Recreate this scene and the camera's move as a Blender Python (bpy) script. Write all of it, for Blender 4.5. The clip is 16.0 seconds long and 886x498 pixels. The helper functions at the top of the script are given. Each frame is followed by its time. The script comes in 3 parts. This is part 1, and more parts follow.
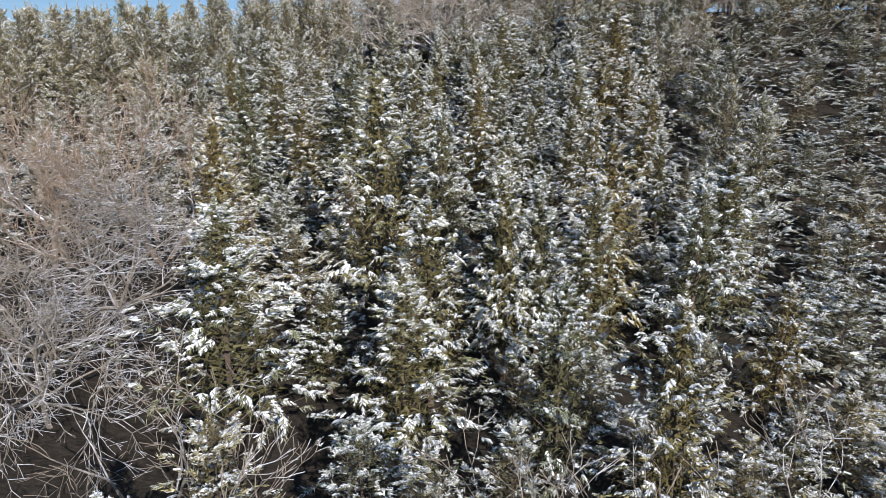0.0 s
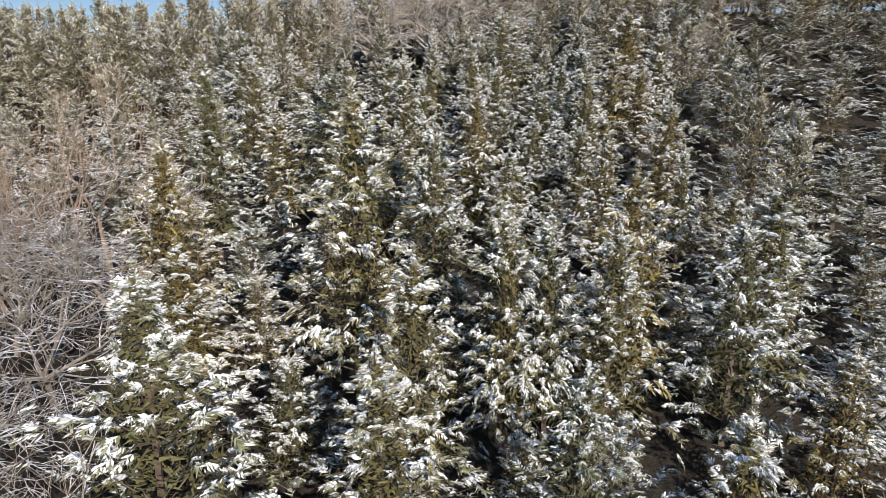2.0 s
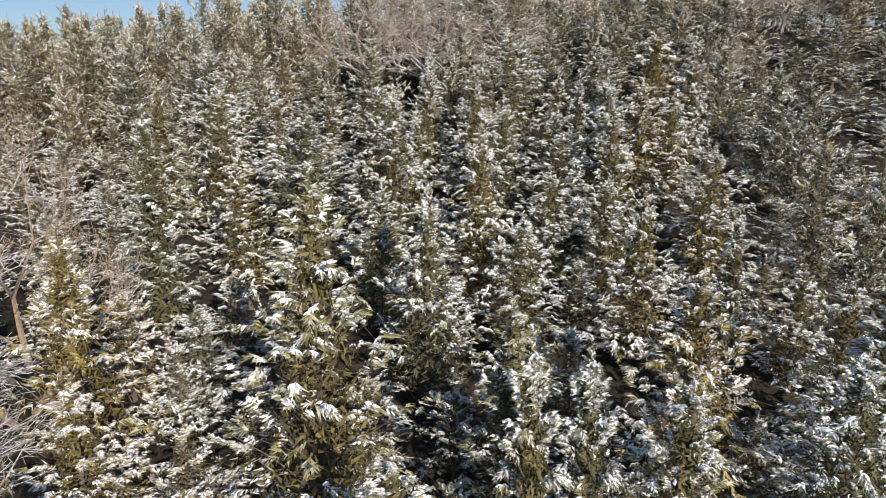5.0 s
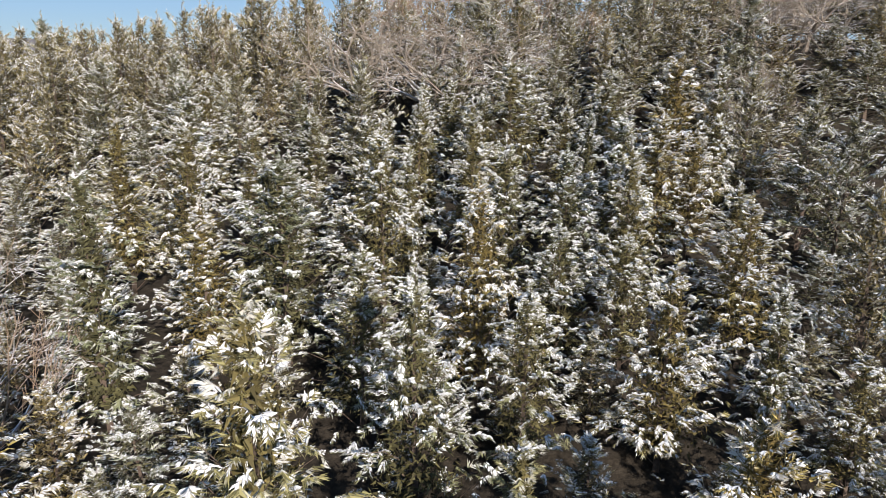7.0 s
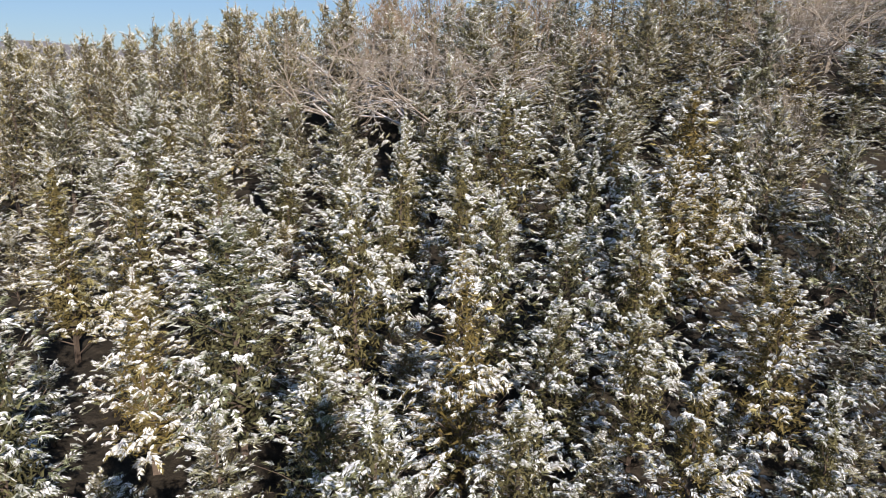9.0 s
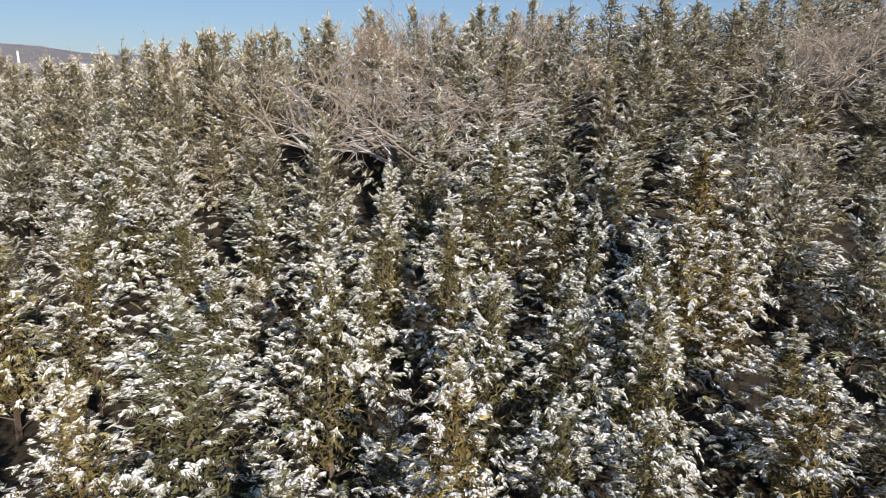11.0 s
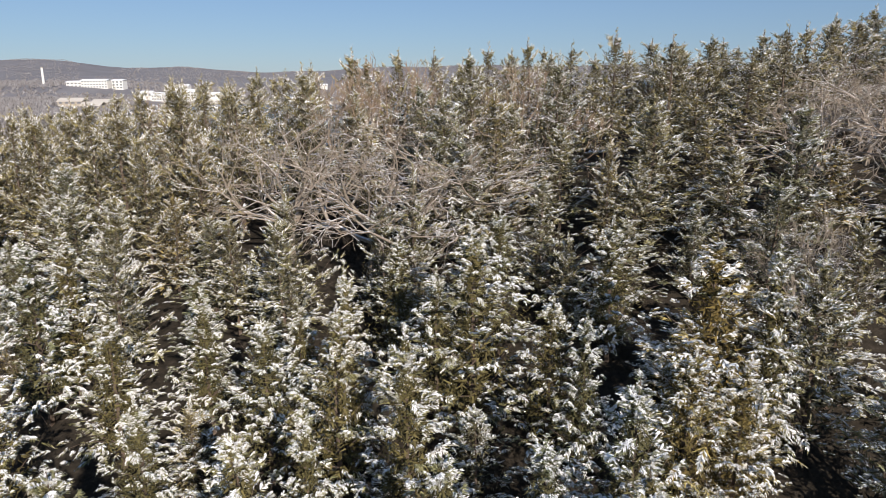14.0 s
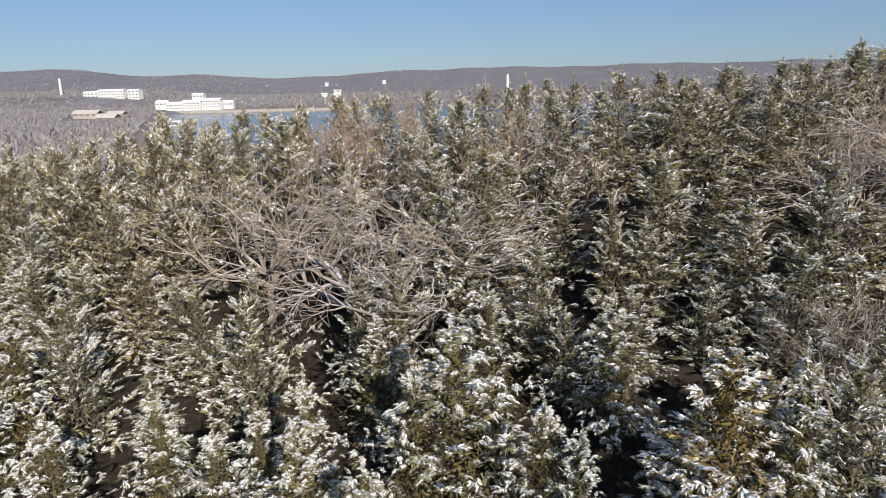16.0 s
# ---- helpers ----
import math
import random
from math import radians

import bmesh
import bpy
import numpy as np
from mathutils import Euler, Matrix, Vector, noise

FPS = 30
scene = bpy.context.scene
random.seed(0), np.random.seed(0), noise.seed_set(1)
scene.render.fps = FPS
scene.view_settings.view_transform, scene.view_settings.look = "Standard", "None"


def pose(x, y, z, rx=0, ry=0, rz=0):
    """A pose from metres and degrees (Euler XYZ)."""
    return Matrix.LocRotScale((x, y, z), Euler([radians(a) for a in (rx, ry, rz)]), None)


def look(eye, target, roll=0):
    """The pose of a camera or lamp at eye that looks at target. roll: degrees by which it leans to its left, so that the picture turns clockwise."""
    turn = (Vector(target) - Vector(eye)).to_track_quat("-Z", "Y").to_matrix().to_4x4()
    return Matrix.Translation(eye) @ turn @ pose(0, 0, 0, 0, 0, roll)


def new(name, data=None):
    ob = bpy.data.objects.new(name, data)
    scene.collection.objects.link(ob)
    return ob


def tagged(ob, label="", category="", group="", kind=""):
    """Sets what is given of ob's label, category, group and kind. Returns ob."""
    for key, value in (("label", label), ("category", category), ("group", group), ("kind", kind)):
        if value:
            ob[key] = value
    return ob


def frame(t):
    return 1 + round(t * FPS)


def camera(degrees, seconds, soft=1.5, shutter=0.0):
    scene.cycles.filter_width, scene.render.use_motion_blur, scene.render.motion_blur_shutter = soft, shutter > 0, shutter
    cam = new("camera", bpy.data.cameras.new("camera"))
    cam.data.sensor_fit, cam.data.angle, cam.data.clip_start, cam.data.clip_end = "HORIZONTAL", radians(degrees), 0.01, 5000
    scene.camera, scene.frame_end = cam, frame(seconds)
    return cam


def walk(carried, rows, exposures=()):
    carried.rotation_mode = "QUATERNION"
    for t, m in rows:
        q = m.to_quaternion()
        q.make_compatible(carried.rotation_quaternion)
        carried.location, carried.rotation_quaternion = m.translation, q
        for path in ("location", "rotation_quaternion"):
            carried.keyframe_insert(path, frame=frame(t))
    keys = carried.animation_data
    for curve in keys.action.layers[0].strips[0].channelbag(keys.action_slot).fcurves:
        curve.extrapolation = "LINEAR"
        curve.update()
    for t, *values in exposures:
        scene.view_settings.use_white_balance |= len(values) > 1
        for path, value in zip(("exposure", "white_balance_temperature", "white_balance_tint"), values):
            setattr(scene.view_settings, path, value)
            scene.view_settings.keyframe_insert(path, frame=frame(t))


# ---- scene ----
cam = camera(66.0, 16.0, soft=0.45)
# seconds, place in metres, then degrees of yaw, pitch and lean
ROWS = [
    (0, 0.000, 0.000, 14.000, 0.013, -15.150, 0.045),
    (0.5, 0.083, 1.204, 14.191, -0.016, -15.272, 0.069),
    (1, 0.155, 2.408, 14.357, -0.042, -15.368, 0.078),
    (1.5, 0.231, 3.597, 14.550, -0.058, -15.437, 0.055),
    (2, 0.276, 4.792, 14.769, -0.099, -15.484, 0.021),
    (2.5, 0.281, 6.068, 15.033, -0.122, -15.491, 0.005),
    (3, 0.283, 7.232, 15.292, -0.134, -15.477, -0.020),
    (3.5, 0.281, 8.402, 15.564, -0.152, -15.475, -0.056),
    (4, 0.304, 9.541, 15.859, -0.175, -15.484, -0.078),
    (4.5, 0.349, 10.680, 16.169, -0.161, -15.515, -0.092),
    (5, 0.376, 11.849, 16.447, -0.164, -15.448, -0.050),
    (5.5, 0.438, 13.000, 16.676, -0.129, -15.317, -0.058),
    (6, 0.523, 14.138, 16.897, -0.080, -15.168, -0.101),
    (6.5, 0.613, 15.282, 17.163, -0.054, -15.050, -0.149),
    (7, 0.695, 16.450, 17.509, -0.077, -14.994, -0.171),
    (7.5, 0.824, 17.678, 17.884, -0.106, -14.946, -0.180),
    (8, 0.986, 18.816, 18.210, -0.096, -14.899, -0.165),
    (8.5, 1.193, 19.911, 18.531, -0.101, -14.880, -0.146),
    (9, 1.385, 20.979, 18.893, -0.108, -14.889, -0.133),
    (9.5, 1.533, 22.007, 19.289, -0.207, -14.884, -0.135),
    (10, 1.503, 22.854, 19.642, -0.576, -14.755, -0.289),
    (10.5, 1.404, 23.606, 19.983, -1.011, -14.541, -0.516),
    (11, 1.389, 24.385, 20.366, -1.238, -14.310, -0.691),
    (11.5, 1.573, 25.279, 20.830, -1.064, -14.124, -0.712),
    (12, 1.857, 26.122, 21.333, -0.730, -13.998, -0.581),
    (12.5, 2.200, 27.078, 21.899, -0.417, -13.923, -0.402),
    (13, 2.619, 27.931, 22.436, -0.098, -13.851, -0.210),
    (13.5, 3.086, 28.764, 22.973, 0.239, -13.812, 0.015),
    (14, 3.569, 29.612, 23.520, 0.577, -13.805, 0.288),
    (14.5, 4.008, 30.507, 24.076, 0.908, -13.761, 0.528),
    (15, 4.388, 31.535, 24.668, 1.269, -13.706, 0.755),
    (15.5, 4.696, 32.487, 25.232, 1.644, -13.656, 1.019),
    (16, 4.987, 33.485, 25.788, 2.002, -13.622, 1.347),
]
walk(cam, [(t, pose(x, y, z, 0, 0, yaw) @ pose(0, 0, 0, 90 + pitch) @ pose(0, 0, 0, 0, 0, -lean))
           for t, x, y, z, yaw, pitch, lean in ROWS],
     [(0, -0.12, 5950, 9), (2, -0.06, 6300, 10), (4.5, -0.02, 6480, 10), (9, 0.02, 6560, 11), (12, -0.09, 6720, 11), (16, -0.19, 6500, 10)])

# ---- light ----
SUN_AZ, SUN_EL = radians(155), radians(25)     # azimuth from +y towards +x
world = bpy.data.worlds.new("world")
scene.world = world
world.use_nodes = True
wn, wl = world.node_tree.nodes, world.node_tree.links
sky = wn.new("ShaderNodeTexSky")
sky.sky_type = "NISHITA"
sky.sun_disc = False
sky.sun_elevation, sky.sun_rotation = SUN_EL, SUN_AZ
sky.air_density, sky.dust_density, sky.ozone_density = 1.0, 0.1, 1.0
wn["Background"].inputs["Strength"].default_value = 0.083
cool = wn.new("ShaderNodeMix")
cool.data_type, cool.blend_type = "RGBA", "MULTIPLY"
cool.inputs[0].default_value, cool.inputs[7].default_value = 1.0, (0.72, 0.90, 1.24, 1)
wl.new(sky.outputs[0], cool.inputs[6])
haze = wn.new("ShaderNodeMix")
haze.data_type = "RGBA"
haze.inputs[0].default_value, haze.inputs[7].default_value = 0.48, (3.1, 5.0, 8.1, 1)
wl.new(cool.outputs[2], haze.inputs[6])
wl.new(haze.outputs[2], wn["Background"].inputs["Color"])
to_sun = Vector((math.sin(SUN_AZ) * math.cos(SUN_EL), math.cos(SUN_AZ) * math.cos(SUN_EL), math.sin(SUN_EL)))
sun = new("sun", bpy.data.lights.new("sun", "SUN"))
sun.data.energy, sun.data.angle, sun.data.color = 7.3, radians(0.55), (1.0, 0.92, 0.85)
sun.matrix_world = look(to_sun * 300, (0, 0, 0))
scene.view_settings.exposure = 0.0


# ---- materials ----
def material(name, rough=0.8, spec=0.3):
    m = bpy.data.materials.new(name)
    m.use_nodes = True
    n, l = m.node_tree.nodes, m.node_tree.links
    b = n["Principled BSDF"]
    b.inputs["Roughness"].default_value = rough
    b.inputs["Specular IOR Level"].default_value = spec
    return m, n, l, b


def noise_node(n, l, scale, detail=4.0, coord="Object", rough=0.6):
    tc = n.new("ShaderNodeTexCoord")
    t = n.new("ShaderNodeTexNoise")
    t.inputs["Scale"].default_value, t.inputs["Detail"].default_value = scale, detail
    t.inputs["Roughness"].default_value = rough
    l.new(tc.outputs[coord], t.inputs["Vector"])
    return t.outputs["Fac"]


def ramp(n, l, fac, stops):
    r = n.new("ShaderNodeValToRGB")
    e = r.color_ramp.elements
    while len(e) < len(stops):
        e.new(0.5)
    for k, (p, c) in zip(e, stops):
        k.position, k.color = p, (*c, 1)
    l.new(fac, r.inputs[0])
    return r.outputs[0]


def mixed(n, l, fac, a, b, blend="MIX"):
    m = n.new("ShaderNodeMix")
    m.data_type, m.blend_type = "RGBA", blend
    for sock, v in ((m.inputs[0], fac), (m.inputs[6], a), (m.inputs[7], b)):
        if hasattr(v, "is_linked"):
            l.new(v, sock)
        else:
            sock.default_value = v if isinstance(v, float) else (*v, 1)
    return m.outputs[2]


def bump(n, l, b, fac, strength, dist):
    k = n.new("ShaderNodeBump")
    k.inputs["Strength"].default_value, k.inputs["Distance"].default_value = strength, dist
    l.new(fac, k.inputs["Height"])
    l.new(k.outputs[0], b.inputs["Normal"])


def snow_on_top(n, l, base, low, high, amount, snow=(0.82, 0.82, 0.84)):
    """Snow that lies where the surface faces up, broken by noise."""
    g = n.new("ShaderNodeNewGeometry")
    s = n.new("ShaderNodeSeparateXYZ")
    l.new(g.outputs["Normal"], s.inputs[0])
    a = n.new("ShaderNodeMath")
    a.operation = "MULTIPLY_ADD"
    l.new(noise_node(n, l, amount), a.inputs[0])
    a.inputs[1].default_value = 0.9
    a.inputs[2].default_value = -0.45
    t = n.new("ShaderNodeMath")
    t.operation = "ADD"
    l.new(s.outputs[2], t.inputs[0])
    l.new(a.outputs[0], t.inputs[1])
    r = n.new("ShaderNodeMapRange")
    r.inputs["From Min"].default_value, r.inputs["From Max"].default_value = low, high
    l.new(t.outputs[0], r.inputs["Value"])
    return mixed(n, l, r.outputs[0], base, snow)


def foliage_material(name, dark, mid, light, frosted=True):
    m, n, l, b = material(name, 0.75, 0.2)
    g = n.new("ShaderNodeNewGeometry")
    o = n.new("ShaderNodeObjectInfo")
    island = ramp(n, l, g.outputs["Random Per Island"], [(0.0, dark), (0.5, mid), (1.0, light)])
    tint = ramp(n, l, o.outputs["Random"], [(0.0, (0.72, 0.84, 0.86)), (0.35, (0.95, 1.0, 0.90)), (0.75, (1.08, 1.03, 0.80)), (1.0, (1.26, 1.06, 0.64))])
    base = mixed(n, l, 1.0, island, tint, "MULTIPLY")
    big = noise_node(n, l, 1.3, 2.0)
    base = mixed(n, l, big, base, mixed(n, l, 0.35, base, (0.13, 0.11, 0.05)))
    if frosted:
        # hoar frost in patches the size of a spray
        hoar = ramp(n, l, noise_node(n, l, 3.2, 2.0), [(0.50, (0, 0, 0)), (0.62, (frosted, frosted, frosted))])
        base = mixed(n, l, hoar, base, (0.68, 0.67, 0.64))
    l.new(base, b.inputs["Base Color"])
    b.inputs["Subsurface Weight"].default_value = 0.0
    return m


def snow_material(name):
    m, n, l, b = material(name, 0.85, 0.25)
    g = n.new("ShaderNodeNewGeometry")
    c = ramp(n, l, g.outputs["Random Per Island"], [(0.0, (0.52, 0.515, 0.50)), (0.4, (0.74, 0.74, 0.735)), (1.0, (0.90, 0.90, 0.91))])
    l.new(c, b.inputs["Base Color"])
    bump(n, l, b, noise_node(n, l, 30.0), 0.5, 0.02)
    return m


def bark_material(name, a, c, low, high):
    m, n, l, b = material(name, 0.9, 0.2)
    base = ramp(n, l, noise_node(n, l, 9.0, 6.0), [(0.25, a), (0.75, c)])
    base = snow_on_top(n, l, base, low, high, 6.0)
    l.new(base, b.inputs["Base Color"])
    bump(n, l, b, noise_node(n, l, 40.0), 0.6, 0.02)
    return m


M_LEAF = foliage_material("cedar_foliage", (0.085, 0.08, 0.042), (0.23, 0.215, 0.115), (0.40, 0.375, 0.22), 0.72)
M_FROST = foliage_material("frosted_foliage", (0.17, 0.158, 0.10), (0.32, 0.30, 0.195), (0.48, 0.455, 0.33), 0.8)
# brown inner foliage, with the shade inside crowns darkened into the colour
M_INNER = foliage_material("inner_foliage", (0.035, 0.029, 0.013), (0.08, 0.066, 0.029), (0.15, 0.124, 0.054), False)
M_INNER_SHADE = foliage_material("shaded_inner_foliage", (0.026, 0.021, 0.011), (0.062, 0.052, 0.026), (0.125, 0.107, 0.056), 0.2)
M_RIDGE = foliage_material("ridge_foliage", (0.09, 0.076, 0.033), (0.255, 0.222, 0.108), (0.47, 0.42, 0.235), 0.58)
M_SNOW = snow_material("branch_snow")
M_BARK = bark_material("cedar_bark", (0.07, 0.05, 0.04), (0.16, 0.12, 0.09), 1.0, 1.5)
M_TWIG = bark_material("bare_bark", (0.12, 0.10, 0.08), (0.30, 0.255, 0.20), 0.62, 1.1)
M_OAK = bark_material("oak_bark", (0.17, 0.14, 0.11), (0.36, 0.30, 0.235), 0.62, 1.1)
M_TWIG_RED = bark_material("reddish_bark", (0.17, 0.12, 0.085), (0.34, 0.255, 0.18), 0.55, 0.95)

m, n, l, b = material("forest_floor", 0.95, 0.15)
litter = ramp(n, l, noise_node(n, l, 2.5, 8.0), [(0.3, (0.018, 0.015, 0.011)), (0.6, (0.042, 0.034, 0.025)), (0.8, (0.085, 0.07, 0.052))])
patch = ramp(n, l, noise_node(n, l, 0.35, 7.0, rough=0.75), [(0.64, (0, 0, 0)), (0.74, (1, 1, 1))])
l.new(mixed(n, l, patch, litter, (0.7, 0.7, 0.72)), b.inputs["Base Color"])
bump(n, l, b, noise_node(n, l, 6.0, 6.0), 0.8, 0.1)
M_GROUND = m

# frosted hill woods, their grey lightened and blued for the haze of distance
m, n, l, b = material("hazed_hill_woods", 0.95, 0.1)
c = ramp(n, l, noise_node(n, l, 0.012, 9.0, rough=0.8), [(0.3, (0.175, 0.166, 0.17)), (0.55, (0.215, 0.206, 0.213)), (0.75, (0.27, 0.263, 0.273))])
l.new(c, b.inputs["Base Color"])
M_HAZED_HILL = m

m, n, l, b = material("lake_water", 0.12, 0.5)
b.inputs["Base Color"].default_value = (0.02, 0.06, 0.11, 1)
bump(n, l, b, noise_node(n, l, 0.8, 3.0), 0.7, 0.3)
M_WATER = m


def plain(name, colour, rough=0.8, vary=0.12, scale=3.0):
    m, n, l, b = material(name, rough)
    lo, hi = [tuple(v * k for v in colour) for k in (1 - vary, 1 + vary)]
    l.new(ramp(n, l, noise_node(n, l, scale, 6.0), [(0.3, lo), (0.7, hi)]), b.inputs["Base Color"])
    return m


M_WALL = plain("white_siding", (0.66, 0.64, 0.60))
M_TAN = plain("tan_siding", (0.36, 0.31, 0.25))
M_ROOFTAN = plain("frosted_tan_roof", (0.52, 0.475, 0.42))
M_ROOFSNOW = plain("snowy_roof", (0.80, 0.80, 0.82))
M_BROWN = plain("brown_siding", (0.26, 0.19, 0.13))
M_GLASS = plain("dark_panes", (0.15, 0.16, 0.17), 0.2)
M_STONE = plain("causeway_stone", (0.33, 0.30, 0.26))


# ---- meshes ----
def mesh_of(name, verts, faces, mats, index=None, smooth=False):
    me = bpy.data.meshes.new(name)
    me.from_pydata([tuple(v) for v in verts], [], [tuple(f) for f in faces])
    for k in mats:
        me.materials.append(k)
    if index is not None:
        me.polygons.foreach_set("material_index", np.asarray(index, dtype=np.int32))
    if smooth:
        me.polygons.foreach_set("use_smooth", np.ones(len(faces), dtype=bool))
    me.update()
    return me


def part(name, me, parent, label=""):
    ob = new(name, me)
    ob.parent = parent
    return tagged(ob, label) if label else ob


def unit(v):
    return v / np.maximum(np.linalg.norm(v, axis=-1, keepdims=True), 1e-9)


def tubes(a, b, ra, rb, sides=4):
    """Tapered tubes from points a to points b."""
    way = unit(b - a)
    ref = np.where(np.abs(way[:, 2:3]) > 0.9, np.array([[1.0, 0, 0]]), np.array([[0, 0, 1.0]]))
    s = unit(np.cross(way, ref))
    t = np.cross(s, way)
    ang = np.arange(sides) * 2 * np.pi / sides
    ring = s[:, None] * np.cos(ang)[None, :, None] + t[:, None] * np.sin(ang)[None, :, None]
    v = np.concatenate([a[:, None] + ring * ra[:, None, None], b[:, None] + ring * rb[:, None, None]], 1)
    q = np.array([(j, (j + 1) % sides, sides + (j + 1) % sides, sides + j) for j in range(sides)])
    f = q[None] + np.arange(len(a))[:, None, None] * sides * 2
    return v.reshape(-1, 3), f.reshape(-1, 4)


def kites(base, way, length, width, up):
    """Folded scale-leaf sprigs: four corners, two faces each, creased along the middle."""
    side = unit(np.cross(way, up + 0.003))
    top = unit(np.cross(side, way))
    L, Wd = length[:, None], width[:, None]
    waist = base + way * L * 0.45 - top * Wd * 0.5
    v = np.stack([base, waist + side * Wd, base + way * L, waist - side * Wd], 1)
    f = np.array([(0, 1, 2), (0, 2, 3)])[None] + np.arange(len(base))[:, None, None] * 4
    return v.reshape(-1, 3), f.reshape(-1, 3)


def slivers(base, way, length, width, up):
    """Slim pointed sprigs, one triangle each, twisted about their length by the given up vectors."""
    side = unit(np.cross(way, up))
    L, Wd = length[:, None], width[:, None]
    v = np.stack([base - side * Wd, base + side * Wd, base + way * L], 1)
    f = np.arange(len(base) * 3).reshape(-1, 3)
    return v.reshape(-1, 3), f


def lobes_of_snow(base, way, length, width, flat, up):
    """Drooping ridged lobes of snow that lie on a spray: four corners, two faces each."""
    side = unit(np.cross(way, up + 0.003))
    top = unit(np.cross(side, way))
    L, Wd = length[:, None], width[:, None]
    waist = base + way * L * 0.55 - top * Wd * flat
    v = np.stack([base, waist + side * Wd, base + way * L - top * Wd * 0.4, waist - side * Wd], 1)
    f = np.array([(0, 1, 2), (0, 2, 3)])[None] + np.arange(len(base))[:, None, None] * 4
    return v.reshape(-1, 3), f.reshape(-1, 3)


def cedar(seed, height, radius, boughs, plumes, sprigs, drifts, snowy, coarse=1.0, lobes=0.25, lean=0.0, sharp=0.75, leaf_mat=None, upright=0.0):
    """Meshes of one eastern redcedar: trunk with boughs, crown of feathery plumes in clumps along the boughs, and the snow that lies on them."""
    r = np.random.default_rng(seed)
    ph = r.uniform(0, 6.28, 4)
    up = np.array([0, 0, 1.0])
    # boughs: rising from the trunk, arching over under their load
    u = np.sort(r.uniform(0.0, 1.0, boughs) ** 1.05)
    az = np.arange(boughs) * 2.39996 + r.normal(0, 0.35, boughs)
    lobe = 1 + lobes * np.sin(2 * az + ph[0] + 3.0 * u) + lobes * 0.8 * np.sin(3 * az + ph[1] - 7 * u) + r.normal(0, 0.16, boughs)
    reach = radius * np.minimum(1.0, 0.75 + 1.8 * u) * np.minimum(1.0, (1 - u) / 0.86) ** sharp * np.clip(lobe, 0.45, 1.5) + 0.16
    rise, droop = 0.75 + 0.95 * u + r.normal(0, 0.2, boughs), 0.42 - 0.25 * u + r.normal(0, 0.10, boughs)
    out = np.stack([np.cos(az), np.sin(az), 0 * az], 1)
    side = np.cross(out, up)
    z0 = height * (0.14 + 0.80 * u) - reach * (rise - droop) * 0.75
    foot = np.stack([lean * z0, 0 * z0, z0], 1)

    def along(b, t):
        return foot[b] + out[b] * (reach[b] * t)[:, None] + up * (reach[b] * (rise[b] * t - droop[b] * t * t))[:, None]

    tz = np.array([-0.6, 0.3 * height, 0.62 * height, 0.98 * height])
    tp = np.stack([r.normal(0, 0.04, 4) + lean * tz, r.normal(0, 0.04, 4), tz], 1)
    tr = np.array([0.14, 0.09, 0.05, 0.01]) * height / 8
    every = np.arange(boughs)
    mid, end = along(every, np.full(boughs, 0.5)), along(every, np.full(boughs, 0.9))
    br = 0.012 + 0.018 * (1 - u)
    wood = tubes(np.concatenate([tp[:3], foot, mid]), np.concatenate([tp[1:], mid, end]), np.concatenate([tr[:3], br, br * 0.6]), np.concatenate([tr[1:], br * 0.6, br * 0.25]), 3)
    # plumes: feathery sprays set along the outer part of each bough and round the leader
    b = np.repeat(every, plumes)
    k = len(b)
    t = 1.02 - 0.68 * r.uniform(0, 1, k) ** 1.25
    off = r.normal(0, 0.26, k) * reach[b] * (0.35 + 0.65 * t)
    tip = along(b, t) + side[b] * off[:, None] + up * (r.normal(0.02, 0.07, k) - 0.18 * off * off)[:, None]
    turn = off / reach[b] * 1.6 + r.normal(0, 0.5, k)
    slope = (rise[b] - 2 * droop[b] * t) * 0.8 + r.normal(0, 0.38, k)
    way = unit(out[b] * np.cos(turn)[:, None] + side[b] * np.sin(turn)[:, None] + up * slope[:, None])
    size = r.uniform(0.34, 0.64, k) * (1 - 0.3 * u[b]) * coarse ** (0.7 - 0.5 * upright)
    crest = max(6, int(13 / coarse))
    cz = np.linspace(0.86, 1.0, crest)
    ca = np.arange(crest) * 2.4
    co = np.stack([np.cos(ca), np.sin(ca), 0 * ca], 1)
    tip = np.concatenate([tip, co * (0.45 * (1.02 - cz) * height * 0.14)[:, None] + np.stack([lean * height * cz, 0 * cz, height * cz], 1)])
    way = np.concatenate([way, unit(co * 0.45 + up)])
    size = np.concatenate([size, np.linspace(0.36, 0.24, crest) * coarse ** 0.4])
    outer = np.concatenate([out[b], co])
    bough_load = np.clip(snowy + r.normal(0, 0.28, boughs), 0.04, 0.98)
    load = np.concatenate([bough_load[b], np.full(crest, snowy * 0.6)])
    k = len(tip)
    flat = unit(np.cross(way, up + 0.01) + r.normal(0, 0.22, (k, 3)))
    nrm = np.cross(flat, way)
    nrm = nrm * np.sign(nrm[:, 2:3] + 1e-6)

    def frond(which, n, lo, hi):
        """Side twigs of the drooping fronds: their foot on the frond's stem, their direction and their length."""
        w = np.repeat(which, n)
        m = len(w)
        t = r.uniform(lo, hi, m)
        p = tip[w] + way[w] * ((t - 0.7) * size[w])[:, None] - up * (0.34 * (1 - upright) * size[w] * t * t)[:, None] + nrm[w] * r.normal(0, 0.012 * coarse, m)[:, None]
        stem = unit(way[w] + up * (0.35 * upright - 0.68 * (1 - upright) * t)[:, None])
